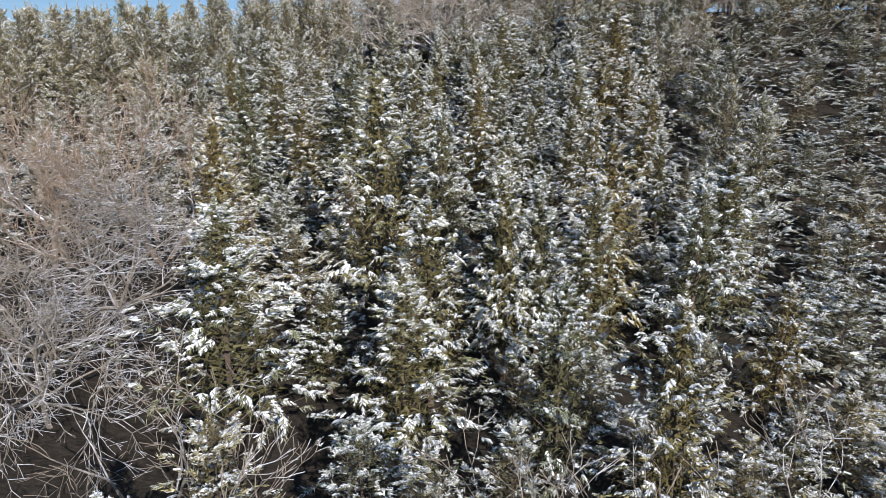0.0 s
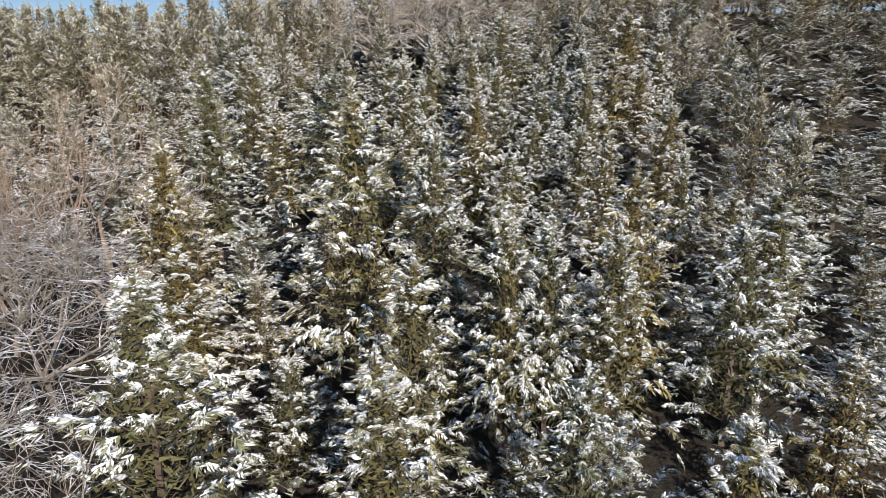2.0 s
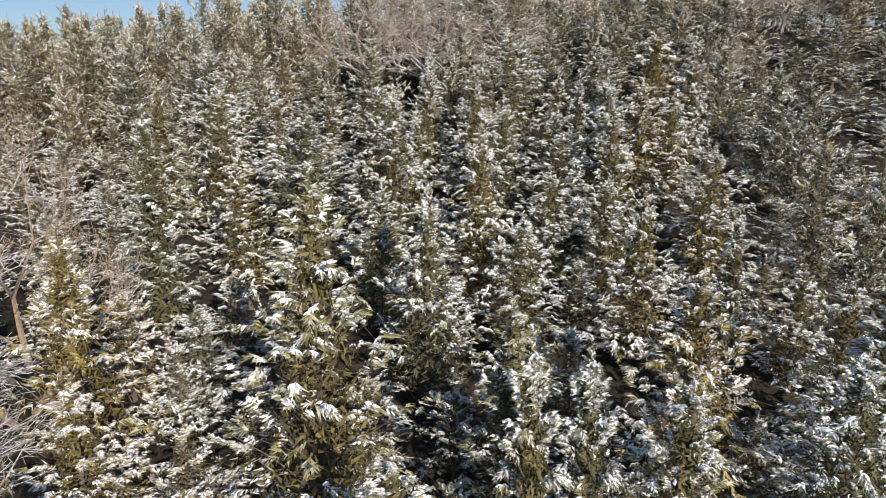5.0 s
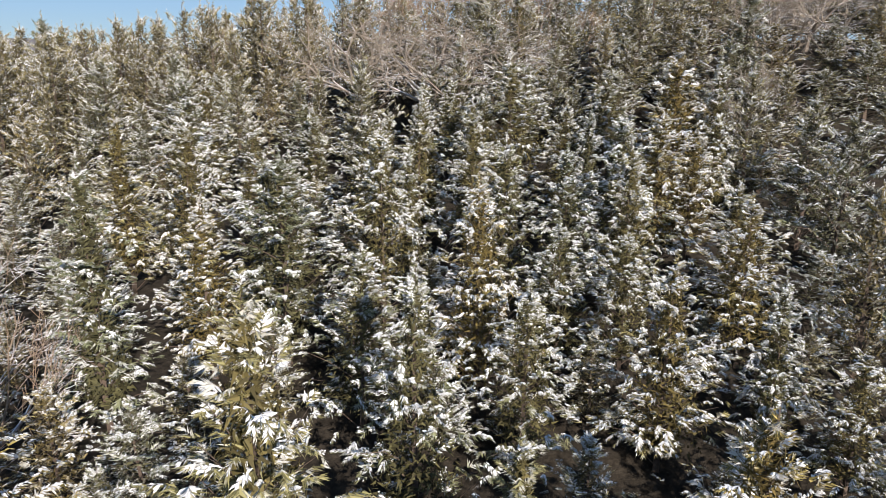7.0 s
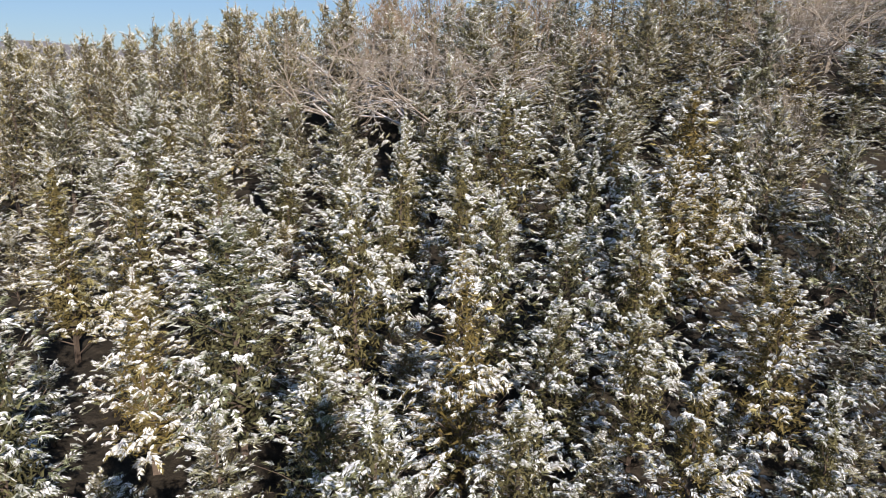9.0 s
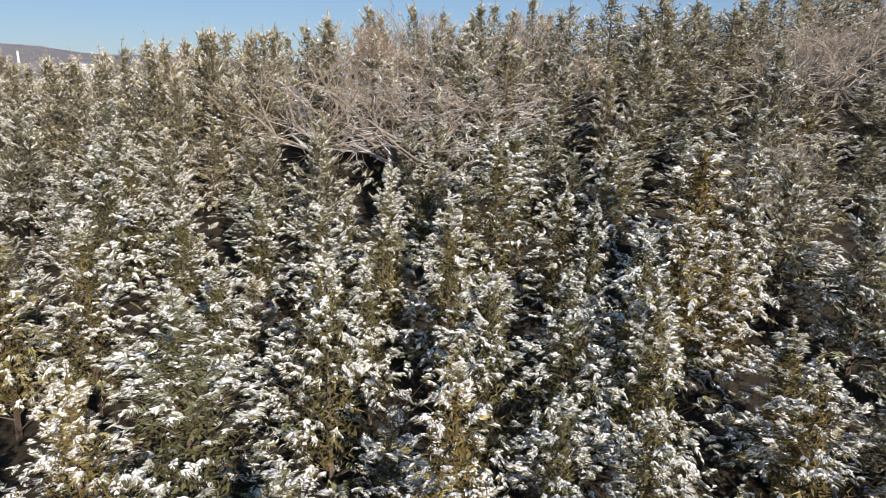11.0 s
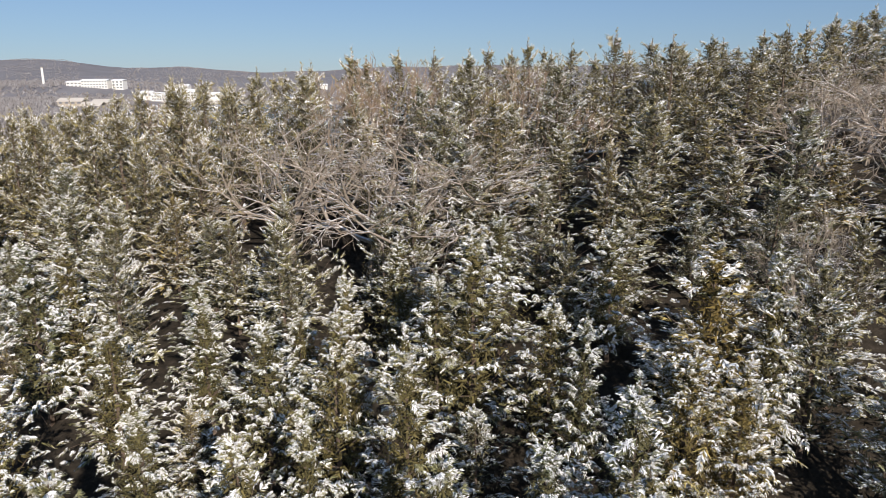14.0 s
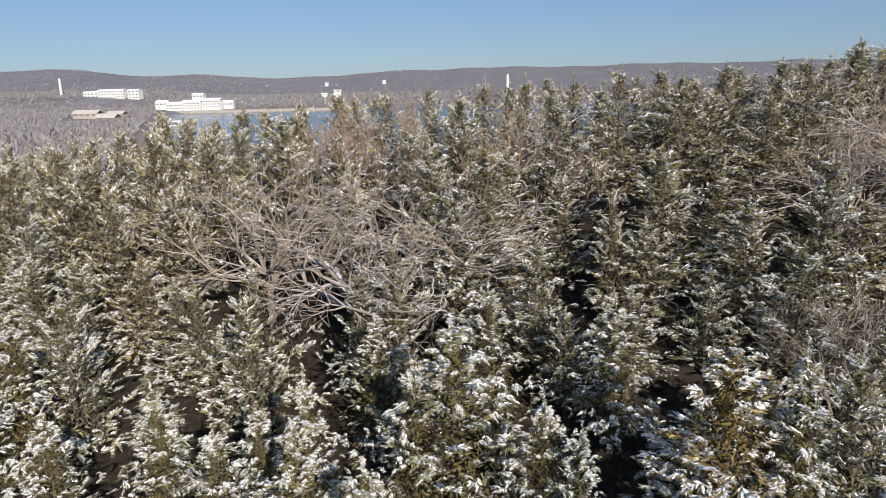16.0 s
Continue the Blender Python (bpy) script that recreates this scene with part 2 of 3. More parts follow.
        a = np.sign(r.uniform(-1, 1, m)) * (0.85 - 0.45 * t) + r.normal(0, 0.16, m)
        d = unit(stem * np.cos(a)[:, None] + flat[w] * np.sin(a)[:, None] + nrm[w] * r.normal(0.0, 0.12, m)[:, None] - up * (0.28 - 0.40 * upright))
        return w, p, d, size[w] * (0.50 - 0.26 * t) * r.uniform(0.75, 1.2, m)

    w, p, d, length = frond(np.arange(k), sprigs, 0.0, 1.0)
    m = len(w)
    lv, lf = slivers(p - nrm[w] * 0.02, d, length * 1.12, length * r.uniform(0.07, 0.13, m) * coarse ** 0.3, unit(nrm[w] * 0.5 + up * 0.2 + outer[w] * 0.5 + r.normal(0, 0.4, (m, 3))))
    # dense inner foliage that closes the crown, darkened in colour for the interior shade
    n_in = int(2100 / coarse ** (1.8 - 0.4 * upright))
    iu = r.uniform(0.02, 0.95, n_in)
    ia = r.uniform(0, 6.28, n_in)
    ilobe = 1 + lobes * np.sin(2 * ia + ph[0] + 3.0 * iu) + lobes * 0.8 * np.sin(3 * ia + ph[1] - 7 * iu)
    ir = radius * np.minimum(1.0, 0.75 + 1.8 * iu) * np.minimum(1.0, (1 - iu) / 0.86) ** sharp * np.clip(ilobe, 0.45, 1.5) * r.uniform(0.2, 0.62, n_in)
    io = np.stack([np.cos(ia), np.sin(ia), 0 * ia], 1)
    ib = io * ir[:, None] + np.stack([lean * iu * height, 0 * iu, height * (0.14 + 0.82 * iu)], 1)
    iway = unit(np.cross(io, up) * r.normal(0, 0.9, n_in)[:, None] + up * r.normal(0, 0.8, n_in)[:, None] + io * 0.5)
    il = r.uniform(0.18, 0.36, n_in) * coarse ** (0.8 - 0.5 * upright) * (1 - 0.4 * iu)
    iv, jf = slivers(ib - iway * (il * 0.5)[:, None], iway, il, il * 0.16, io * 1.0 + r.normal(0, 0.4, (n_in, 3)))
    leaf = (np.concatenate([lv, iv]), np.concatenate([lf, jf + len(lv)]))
    # snow in slim drooping ridges on the twigs of the loaded fronds
    loaded = np.where(r.uniform(0, 1, k) < load)[0]
    w, p, d, length = frond(loaded, drifts, 0.05, 1.0)
    m = len(w)
    tilt = unit(nrm[w] * 0.5 + up * 0.2 + outer[w] * 0.75 + r.normal(0, 0.5, (m, 3)))
    thick = r.uniform(0.10, 0.18, m) * (1 - 0.35 * upright)
    snow = lobes_of_snow(p + up * (0.02 * coarse) + nrm[w] * 0.012, d, length * r.uniform(0.6, 1.0, m), length * thick * coarse ** 0.4, 0.7, tilt)
    return (mesh_of("trunk", *wood, [M_BARK]), mesh_of("crown", *leaf, [leaf_mat or M_LEAF, M_INNER_SHADE if upright else M_INNER], np.concatenate([np.zeros(len(lf), int), np.ones(len(jf), int)])), mesh_of("snow", *snow, [M_SNOW]))


def branching(seed, height, spread, levels, mat, trunk_r, forks=(3, 4), low=0.25, stems=1, twig=1.0, lift=0.08, broad=0):
    """Mesh of a leafless tree or shrub: forking limbs down to fine twigs."""
    r = np.random.default_rng(seed)
    A, B, RA, RB = [], [], [], []
    up = np.array([0, 0, 1.0])

    def grow(p, d, length, rad, level):
        steps = 3 if level < 3 else 2
        q = p
        nodes = []
        for s in range(steps):
            d = unit(d + r.normal(0, 0.11, 3) + up * (lift if level else 0.02))
            e = q + d * length / steps
            A.append(q), B.append(e)
            RA.append(rad * (1 - 0.45 * s / steps)), RB.append(rad * (1 - 0.45 * (s + 1) / steps))
            nodes.append((e, d))
            q = e
        if level >= levels:
            return
        count = r.integers(forks[0], forks[1] + 1)
        for c in range(count):
            e, dd = nodes[-1] if c < 2 else nodes[r.integers(0, steps)]
            axis = unit(np.cross(dd, r.normal(0, 1, 3)))
            a = r.uniform(0.35, 0.95) * spread
            grow(e, unit(dd * math.cos(a) + axis * math.sin(a)), length * r.uniform(0.58, 0.82), rad * 0.52, level + 1)

    if broad:
        # a short bole that splits into long, nearly level limbs all round
        grow(np.array([0, 0, -0.5]), up, height * low + 0.5, trunk_r, levels)
        top = B[-1]
        for c in range(broad):
            a = c * 2.39996 + r.uniform(-0.4, 0.4)
            e = r.uniform(0.12, 0.75) if c % 4 else 1.2
            d = np.array([math.cos(a) * math.cos(e), math.sin(a) * math.cos(e), math.sin(e)])
            grow(top - up * r.uniform(0, 0.35) * height * low, d, height * r.uniform(0.25, 0.36), trunk_r * r.uniform(0.42, 0.6), 1)
    for s in range(0 if broad else stems):
        d = unit(np.array([0, 0, 1.0]) + r.normal(0, 0.10 if stems == 1 else 0.38, 3) * np.array([1, 1, 0]))
        grow(np.array([0, 0, -0.5]) + (r.normal(0, 0.25, 3) * np.array([1, 1, 0]) if stems > 1 else 0), d, height * low + 0.5, trunk_r, 0)
    A, B, RA, RB = np.array(A), np.array(B), np.array(RA), np.maximum(np.array(RB), 0.007 * twig)
    RA = np.maximum(RA, 0.008 * twig)
    k = height / B[:, 2].max()
    A[:, 2] = np.where(A[:, 2] > 0, A[:, 2] * k, A[:, 2])
    B[:, 2] = np.where(B[:, 2] > 0, B[:, 2] * k, B[:, 2])
    thick = RA > 0.02
    v1, f1 = tubes(A[thick], B[thick], RA[thick], RB[thick], 5)
    v2, f2 = tubes(A[~thick], B[~thick], RA[~thick], RB[~thick], 3)
    return mesh_of("limbs", v1, f1, [mat]), mesh_of("twigs", v2, f2, [mat])


# ---- terrain ----
def smooth(a, b, x):
    t = np.clip((x - a) / (b - a), 0, 1)
    return t * t * (3 - 2 * t)


LAKE_Z = 2.8


def ground(x, y):
    """Height of the land: a hillside that climbs ahead to a ridge, a lake basin behind it, and hills beyond."""
    x, y = np.asarray(x, float), np.asarray(y, float)
    xx = np.clip(x, -32, 30)
    yy = np.clip(y, 0, 76 - 0.2 * np.clip(x, 0, 30))
    slope = 0.35 + 0.0153 * yy - 0.246 * xx + 0.00595 * xx * yy + 0.00254 * yy * yy + 0.07 * (np.clip(y, 76, 100) - 76) + 0.05 * np.clip(y, -40, 0)
    slope = slope + 0.25 * np.sin(x * 0.21 + 1.0) * np.sin(y * 0.17) + 0.15 * np.sin(x * 0.5 + y * 0.37)
    crest = 101 - 0.25 * np.clip(x, -40, 40)
    drop = smooth(0, 130, y - crest)
    side = smooth(-60, -170, x) * smooth(40, 130, y)
    gone = np.maximum(drop, side)
    h = slope * (1 - gone) + (LAKE_Z - 4) * gone
    # wooded land west of the lake, the far bank, and the hills behind it
    west = smooth(-0.372, -0.43, x / np.maximum(y, 60.0)) * smooth(170, 330, y)
    h = h + west * (9.0 + 2.0 * np.sin(x * 0.03) * np.sin(y * 0.021))
    bank = smooth(700, 745, y)
    far = LAKE_Z + 2.5 + 0.035 * np.clip(y - 740, 0, 260) + 11 * smooth(-300, -480, x) * smooth(800, 890, y)
    h = h * (1 - bank) + far * bank
    hills = smooth(1000, 2700, y)
    bear = 2700.0 * x / np.maximum(y, 500.0)
    ridge = 35 + 16 * smooth(-700, -1050, bear) + 30 * smooth(-1340, -1470, bear) + 28 * smooth(-500, -240, bear) + 2.5 * np.sin(bear * 0.011) + 1.5 * np.sin(bear * 0.031 + 1.0)
    return h + hills * ridge


def axis(inner, step, outer, grow):
    """Grid lines: even over the inner stretch, ever wider beyond it."""
    a = list(np.arange(inner[0], inner[1] + 0.1, step))
    s = step
    while a[-1] < outer[1]:
        s *= grow
        a.append(a[-1] + s)
    s = step
    lo = [a[0]]
    while lo[-1] > outer[0]:
        s *= grow
        lo.append(lo[-1] - s)
    return np.array(lo[:0:-1] + a)


gx, gy = axis((-70, 80), 2.0, (-4200, 4200), 1.09), axis((-30, 170), 2.0, (-4000, 4600), 1.075)
X, Y = np.meshgrid(gx, gy)
Zg = ground(X, Y)
verts = np.stack([X.ravel(), Y.ravel(), Zg.ravel()], 1)
nx, ny = len(gx), len(gy)
i, j = np.meshgrid(np.arange(nx - 1), np.arange(ny - 1))
c0 = (j * nx + i).ravel()
faces = np.stack([c0, c0 + 1, c0 + nx + 1, c0 + nx], 1)
# land farther than 230 m takes the hill colour with haze painted in
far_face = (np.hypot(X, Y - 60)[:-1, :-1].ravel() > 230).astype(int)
land = tagged(new("ground", mesh_of("ground", verts, faces, [M_GROUND, M_HAZED_HILL], far_face, True)),
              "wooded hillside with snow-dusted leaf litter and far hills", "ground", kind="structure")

lake = tagged(new("water", mesh_of("water", [(-500, 200, LAKE_Z), (1500, 200, LAKE_Z), (1500, 740, LAKE_Z), (-500, 740, LAKE_Z)], [(0, 1, 2, 3)], [M_WATER])),
              "calm blue lake below the ridge", "lake", kind="structure")


# ---- cedars ----
FULL = [cedar(11 + k, 8.0, rad, 50, 8, 22, 14, sn, 1.0, lob, ln, sh) for k, (rad, sn, lob, ln, sh) in enumerate(
    [(2.2, 0.90, 0.20, 0.0, 0.85), (2.0, 0.80, 0.18, 0.015, 0.9), (2.4, 0.97, 0.24, -0.01, 0.8), (2.15, 0.46, 0.22, 0.0, 0.8),
     (1.7, 0.88, 0.16, -0.02, 0.95), (2.35, 0.86, 0.30, 0.02, 0.78), (1.5, 0.32, 0.15, 0.0, 0.85)])]
THIN = [cedar(41 + k, 8.0, rad, 38, 8, 17, 11, sn * 0.95, 1.25, lob, ln, sh, M_RIDGE, 0.7) for k, (rad, sn, lob, ln, sh) in enumerate(
    [(2.2, 0.90, 0.20, 0.0, 0.72), (2.0, 0.80, 0.18, 0.01, 0.78), (2.4, 0.95, 0.24, -0.01, 0.7), (2.1, 0.50, 0.20, 0.0, 0.66),
     (1.8, 0.86, 0.16, 0.0, 0.8), (2.3, 0.86, 0.28, 0.0, 0.66), (1.6, 0.38, 0.15, 0.0, 0.74)])]
LOW = [cedar(61 + k, 8.0, 2.3, 32, 7, 14, 11, sn, 1.5, 0.22, 0.0, 0.7, M_FROST, 0.4) for k, sn in enumerate((0.9, 0.8, 0.95, 0.6, 0.85, 0.8))]
LABELS = ["dense snow-laden green redcedar on the hillside", "slender redcedar with patchy snow on its sprays", "broad redcedar bowed under thick white snow",
          "olive-green redcedar with only traces of snow", "narrow pointed redcedar dusted with snow", "ragged many-lobed redcedar with heavy snow",
          "small golden-brown pointed redcedar nearly free of snow"]
trees = []
rng = np.random.default_rng(5)


def plant(x, y, height, wide, pool, variant=None):
    """One cedar standing on the ground; wide scales its crown's breadth."""
    v = int(rng.integers(6)) if variant is None else variant
    root = new("cedar_tree")
    tagged(root, LABELS[v], "tree", "cedars on the hillside")
    s = height / 8.0
    root.matrix_basis = pose(x, y, float(ground(x, y)), 0, 0, rng.uniform(0, 360)) @ Matrix.Diagonal((wide * s ** 0.6, wide * s ** 0.6, s, 1))
    for name, me in zip(("trunk", "crown", "snow"), pool[v]):
        p = part(name, me, root)
        if name != "trunk":
            tagged(p, kind="stuff")
    trees.append((x, y))


# cedars that stand out by themselves: x, y, level of the tip, breadth, kind
STAND_FOOT = [(6.1, 16.2, 8.8, 0.93, 0), (3.4, 18.5, 8.5, 0.94, 5), (-1.1, 19.2, 8.6, 1.25, 1), (-6.6, 19.4, 10.6, 1.25, 2), (-0.5, 22.4, 10.1, 1.0, 0), 
           (-4.1, 22.6, 6.7, 1.05, 2), (12.3, 23.1, 6.9, 1.0, 2), (2.4, 25.0, 11.2, 0.8, 4), (5.6, 25.0, 10.1, 0.98, 5), (3.8, 25.6, 10.7, 0.8, 4), (10.1, 26.1, 10.3, 0.97, 2),
           (-2.6, 27.0, 14.4, 1.04, 3), (-8.8, 27.2, 9.0, 1.25, 0), (7.0, 28.1, 11.6, 1.03, 3), (12.1, 28.4, 10.8, 1.25, 0), (-9.8, 29.3, 12.5, 0.94, 3)]
STAND_EDGE = [(2.4, 29.3, 10.3, 1.08, 6), (13.5, 32.4, 10.0, 1.01, 0), (-0.1, 34.2, 12.5, 0.97, 2), (13.9, 36.0, 9.2, 1.01, 0), (3.4, 36.9, 11.0, 1.06, 2), (8.1, 37.1, 12.0, 1.0, 0),
           (17.3, 37.6, 12.7, 0.98, 0), (12.1, 37.8, 11.1, 0.8, 4), (-10.8, 37.8, 14.9, 0.98, 6), (-2.1, 38.5, 11.9, 1.06, 5), (2.0, 40.0, 14.0, 1.04, 0), (17.2, 41.5, 13.4, 0.93, 2),
           (7.8, 41.6, 11.7, 0.96, 2), (5.3, 41.9, 12.0, 1.04, 2), (-8.5, 42.0, 12.8, 1.07, 1), (12.8, 42.4, 12.9, 1.08, 2), (-5.6, 42.5, 14.7, 1.25, 3)]
STAND_LOW = [(8.5, 44.2, 14.9, 0.94, 1), (3.3, 44.6, 14.9, 0.98, 5), (-6.7, 44.9, 14.1, 1.25, 5), (-1.9, 45.1, 15.4, 0.96, 2), (13.5, 45.2, 12.9, 1.25, 1), (6.2, 46.2, 14.4, 1.02, 2),
           (8.6, 46.5, 16.0, 1.04, 2), (19.2, 47.4, 15.8, 1.05, 5), (-0.9, 48.5, 14.3, 0.8, 4), (-14.7, 48.9, 15.7, 1.0, 6), (2.2, 49.6, 16.3, 0.98, 1), (11.2, 49.7, 15.5, 1.02, 5),
           (-11.9, 49.8, 15.5, 0.94, 2), (13.1, 50.0, 14.9, 0.96, 0), (-6.9, 50.1, 13.6, 1.05, 1), (18.9, 50.4, 16.5, 1.09, 1), (-0.5, 52.0, 16.2, 0.98, 5)]
STAND_LOWER = [(12.7, 52.3, 18.7, 1.25, 0), (15.0, 52.3, 18.4, 0.8, 4), (8.4, 52.8, 15.6, 0.8, 4), (16.9, 53.2, 17.8, 1.05, 1), (-3.4, 53.4, 15.3, 1.08, 2), (-0.2, 53.6, 17.2, 0.8, 4),
           (7.4, 54.1, 15.8, 1.0, 2), (-2.3, 54.7, 15.4, 0.92, 0), (-9.9, 54.8, 15.0, 1.03, 0), (4.5, 55.2, 18.3, 1.25, 5), (3.0, 55.5, 16.5, 1.02, 2), (-6.7, 56.5, 15.4, 0.93, 1),
           (-14.5, 57.6, 17.4, 1.04, 2), (-24.4, 57.8, 15.3, 1.01, 0), (-7.5, 58.0, 15.7, 0.99, 6), (21.2, 58.1, 17.9, 0.95, 3), (10.7, 58.5, 18.0, 1.01, 1)]
STAND_MIDDLE = [(-13.7, 59.0, 17.5, 0.92, 0), (1.2, 59.5, 16.9, 1.02, 5), (5.8, 59.6, 18.1, 0.93, 5), (18.3, 60.1, 19.4, 1.25, 2), (-4.4, 60.3, 17.7, 0.99, 3), (9.1, 60.3, 16.8, 0.97, 1),
           (-12.3, 60.6, 17.5, 1.06, 5), (15.4, 61.8, 18.1, 1.02, 1), (-4.3, 61.9, 18.5, 1.07, 2), (1.8, 62.3, 19.7, 0.8, 4), (8.1, 62.8, 19.1, 1.05, 2), (0.2, 62.8, 18.0, 0.92, 0),
           (-7.5, 63.2, 17.3, 0.92, 2), (17.4, 63.3, 20.7, 0.96, 0), (20.7, 63.4, 22.7, 0.94, 1), (22.9, 63.9, 20.6, 1.08, 0), (13.3, 64.6, 19.6, 0.98, 0)]
STAND_UPPER = [(-9.3, 65.2, 16.8, 1.02, 3), (11.9, 65.3, 20.8, 0.8, 4), (14.3, 66.0, 22.8, 1.02, 3), (4.3, 66.3, 20.8, 1.09, 5), (-15.5, 67.3, 17.6, 0.95, 0),
           (6.0, 67.4, 23.1, 1.09, 2), (-12.1, 67.5, 17.6, 0.91, 2), (3.2, 67.5, 23.2, 1.07, 0), (-24.1, 67.7, 18.5, 1.0, 0), (-18.1, 67.9, 17.6, 1.06, 0),
           (15.9, 69.9, 20.4, 1.06, 6), (-20.1, 71.3, 18.9, 0.92, 3), (-11.9, 71.5, 20.9, 0.94, 5), (-26.8, 71.5, 18.1, 0.99, 0), (-15.7, 72.2, 20.7, 0.8, 3)]
STAND_HIGH = [(-5.6, 72.9, 24.7, 1.04, 1), (-22.5, 73.2, 17.0, 0.98, 5), (14.5, 83.0, 25.5, 1.09, 1), (11.3, 83.4, 25.8, 0.96, 0), (-2.5, 82.0, 25.4, 1.02, 1), (8.2, 82.0, 25.9, 1.0, 5), (-11.4, 82.6, 23.9, 0.96, 5),
           (-38.6, 86.8, 22.6, 1.05, 6), (-12.0, 86.9, 24.7, 1.01, 2), (-33.5, 90.9, 20.9, 1.08, 0), (-24.3, 99.6, 24.2, 0.95, 2), (-35.8, 99.7, 21.1, 1.05, 5), (-26.0, 103.8, 24.0, 1.09, 0)]
STAND_BROW = [(23.6, 84.0, 26.9, 1.0, 3), (27.5, 84.0, 27.2, 1.1, 1), (30.0, 86.0, 27.0, 1.0, 0), (25.6, 87.0, 26.8, 1.0, 5), (32.7, 84.0, 28.0, 1.0, 3), (36.0, 84.5, 29.0, 1.1, 0), (39.5, 86.0, 29.6, 1.0, 1), (34.4, 87.0, 28.6, 1.0, 5), (18.4, 80.0, 25.4, 1.0, 0), (20.8, 82.0, 26.2, 1.0, 6)]
STANDS = (STAND_FOOT, STAND_EDGE, STAND_LOW, STAND_LOWER, STAND_MIDDLE, STAND_UPPER, STAND_HIGH, STAND_BROW)
for stand in STANDS:
    for x, y, tip, w, v in stand:
        plant(x, y, max(4.5, tip - float(ground(x, y))), w * (1.0 if y < 62 else 1.15 if x < 12 else 1.35), FULL if y < 60 and abs(x) < 16 else THIN, v)
singled = len(trees)

# room kept clear for the leafless trees
BARE = [(-1.0, 66.5), (4.0, 69.0), (-6.0, 69.5), (-11.4, 25.6), (-9.6, 21.0), (-14.0, 28.4), (-13.4, 22.0), (-13.6, 33.0), (-17.6, 32.0), (24.0, 69.0), (28.0, 71.0), (33.0, 74.0)]
taken = trees + [p for x, y in BARE for p in ((x, y), (x + 1.5, y - 1.5), (x - 1.5, y - 1.5))] + [(-1.0, 64.4), (-3.0, 65.0), (-8.6, 16.5), (-4.0, 19.3), (-3.6, 20.6), (-4.8, 17.4), (2.7, 13.0), (7.4, 13.2)]
# the rest of the stand fills the room between them, a little lower
cells = []
spots = np.zeros((3000, 2))
count = len(taken)
spots[:count] = taken
for attempt in range(14000):
    y = 10 + 88 * rng.uniform() ** 0.72
    x = rng.uniform(-1, 1) * (0.67 * y + 6)
    gap = 2.1 + 0.012 * y + rng.uniform(0, 0.5) + (0.7 if y > 90 else 0.0)
    if y < 106 - 0.2 * min(40, max(-40, x)) and not (x < -7.5 and y < 24) and not (x < -10.5 and y < 31) and ((spots[:count] - (x, y)) ** 2).sum(1).min() > gap * gap:
        spots[count] = x, y
        count += 1
        cells.append((x, y))
cells.sort(key=lambda p: p[1] + 0.3 * abs(p[0]))
near_cells, far_cells = cells[:300 - singled], cells[300 - singled:]


def topped(x, y, height):
    """Towards the ridge the wood closes into an even top line, lower where it dips to the lake."""
    bearing = (x - 5.0) / max(10.0, y - 33.5)
    level = float(np.interp(bearing, (-0.75, -0.46, -0.32, -0.2, 0.0, 0.25, 0.5, 0.7), (23.8, 24.0, 24.5, 25.8, 26.5, 26.8, 27.4, 28.6))) - 2.4 * rng.uniform() ** 1.5
    k = float(smooth(66, 76, y))
    return max(3.4, min(11.0, height * (1 - k) + (level - float(ground(x, y))) * k))


for x, y in near_cells:
    plant(x, y, topped(x, y, rng.uniform(3.0, 4.8) + (1.0 if y > 58 else 0.0)), rng.uniform(0.9, 1.2) * (1.3 if x > 11 else 1.0 if y < 58 else 1.05), LOW if y < 58 else THIN)


def joined(name, places, pool, label, category):
    """A far wood as one object: the given meshes, set at the places and joined."""
    V, F, I, base = [], [], [], 0
    cache = []
    for k in pool:
        row = []
        for me in k:
            v = np.empty(len(me.vertices) * 3)
            me.vertices.foreach_get("co", v)
            f = [tuple(p.vertices) for p in me.polygons]
            row.append((v.reshape(-1, 3), f, [p.material_index for p in me.polygons]))
        cache.append(row)
    for x, y, s, w, a, v in places:
        z = float(ground(x, y))
        ca, sa = math.cos(a), math.sin(a)
        for idx, (co, f, mi) in enumerate(cache[v % len(cache)]):
            p = np.stack([(co[:, 0] * ca - co[:, 1] * sa) * w * s + x, (co[:, 0] * sa + co[:, 1] * ca) * w * s + y, co[:, 2] * s + z], 1)
            V.append(p)
            F.extend([tuple(q + base for q in t) for t in f])
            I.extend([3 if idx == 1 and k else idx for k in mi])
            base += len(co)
    me = mesh_of(name, np.concatenate(V), F, [M_BARK, M_RIDGE, M_SNOW, M_INNER_SHADE], I)
    return tagged(new(name, me), label, category, kind="stuff")


COARSE = [cedar(71 + k, 8.0, 2.3, 27, 7, 12, 6, 0.7, 1.7, 0.25, 0.0, 0.72, M_RIDGE, 0.9) for k in range(4)]
joined("far_cedars", [(x, y, topped(x, y, rng.uniform(6.2, 8.6)) / 8.0, rng.uniform(0.95, 1.3) * (1.25 if x > 14 else 1.0), rng.uniform(0, 6.28), int(rng.integers(4))) for x, y in far_cells],
       COARSE, "distant snow-dusted cedar wood along the ridge", "woods")


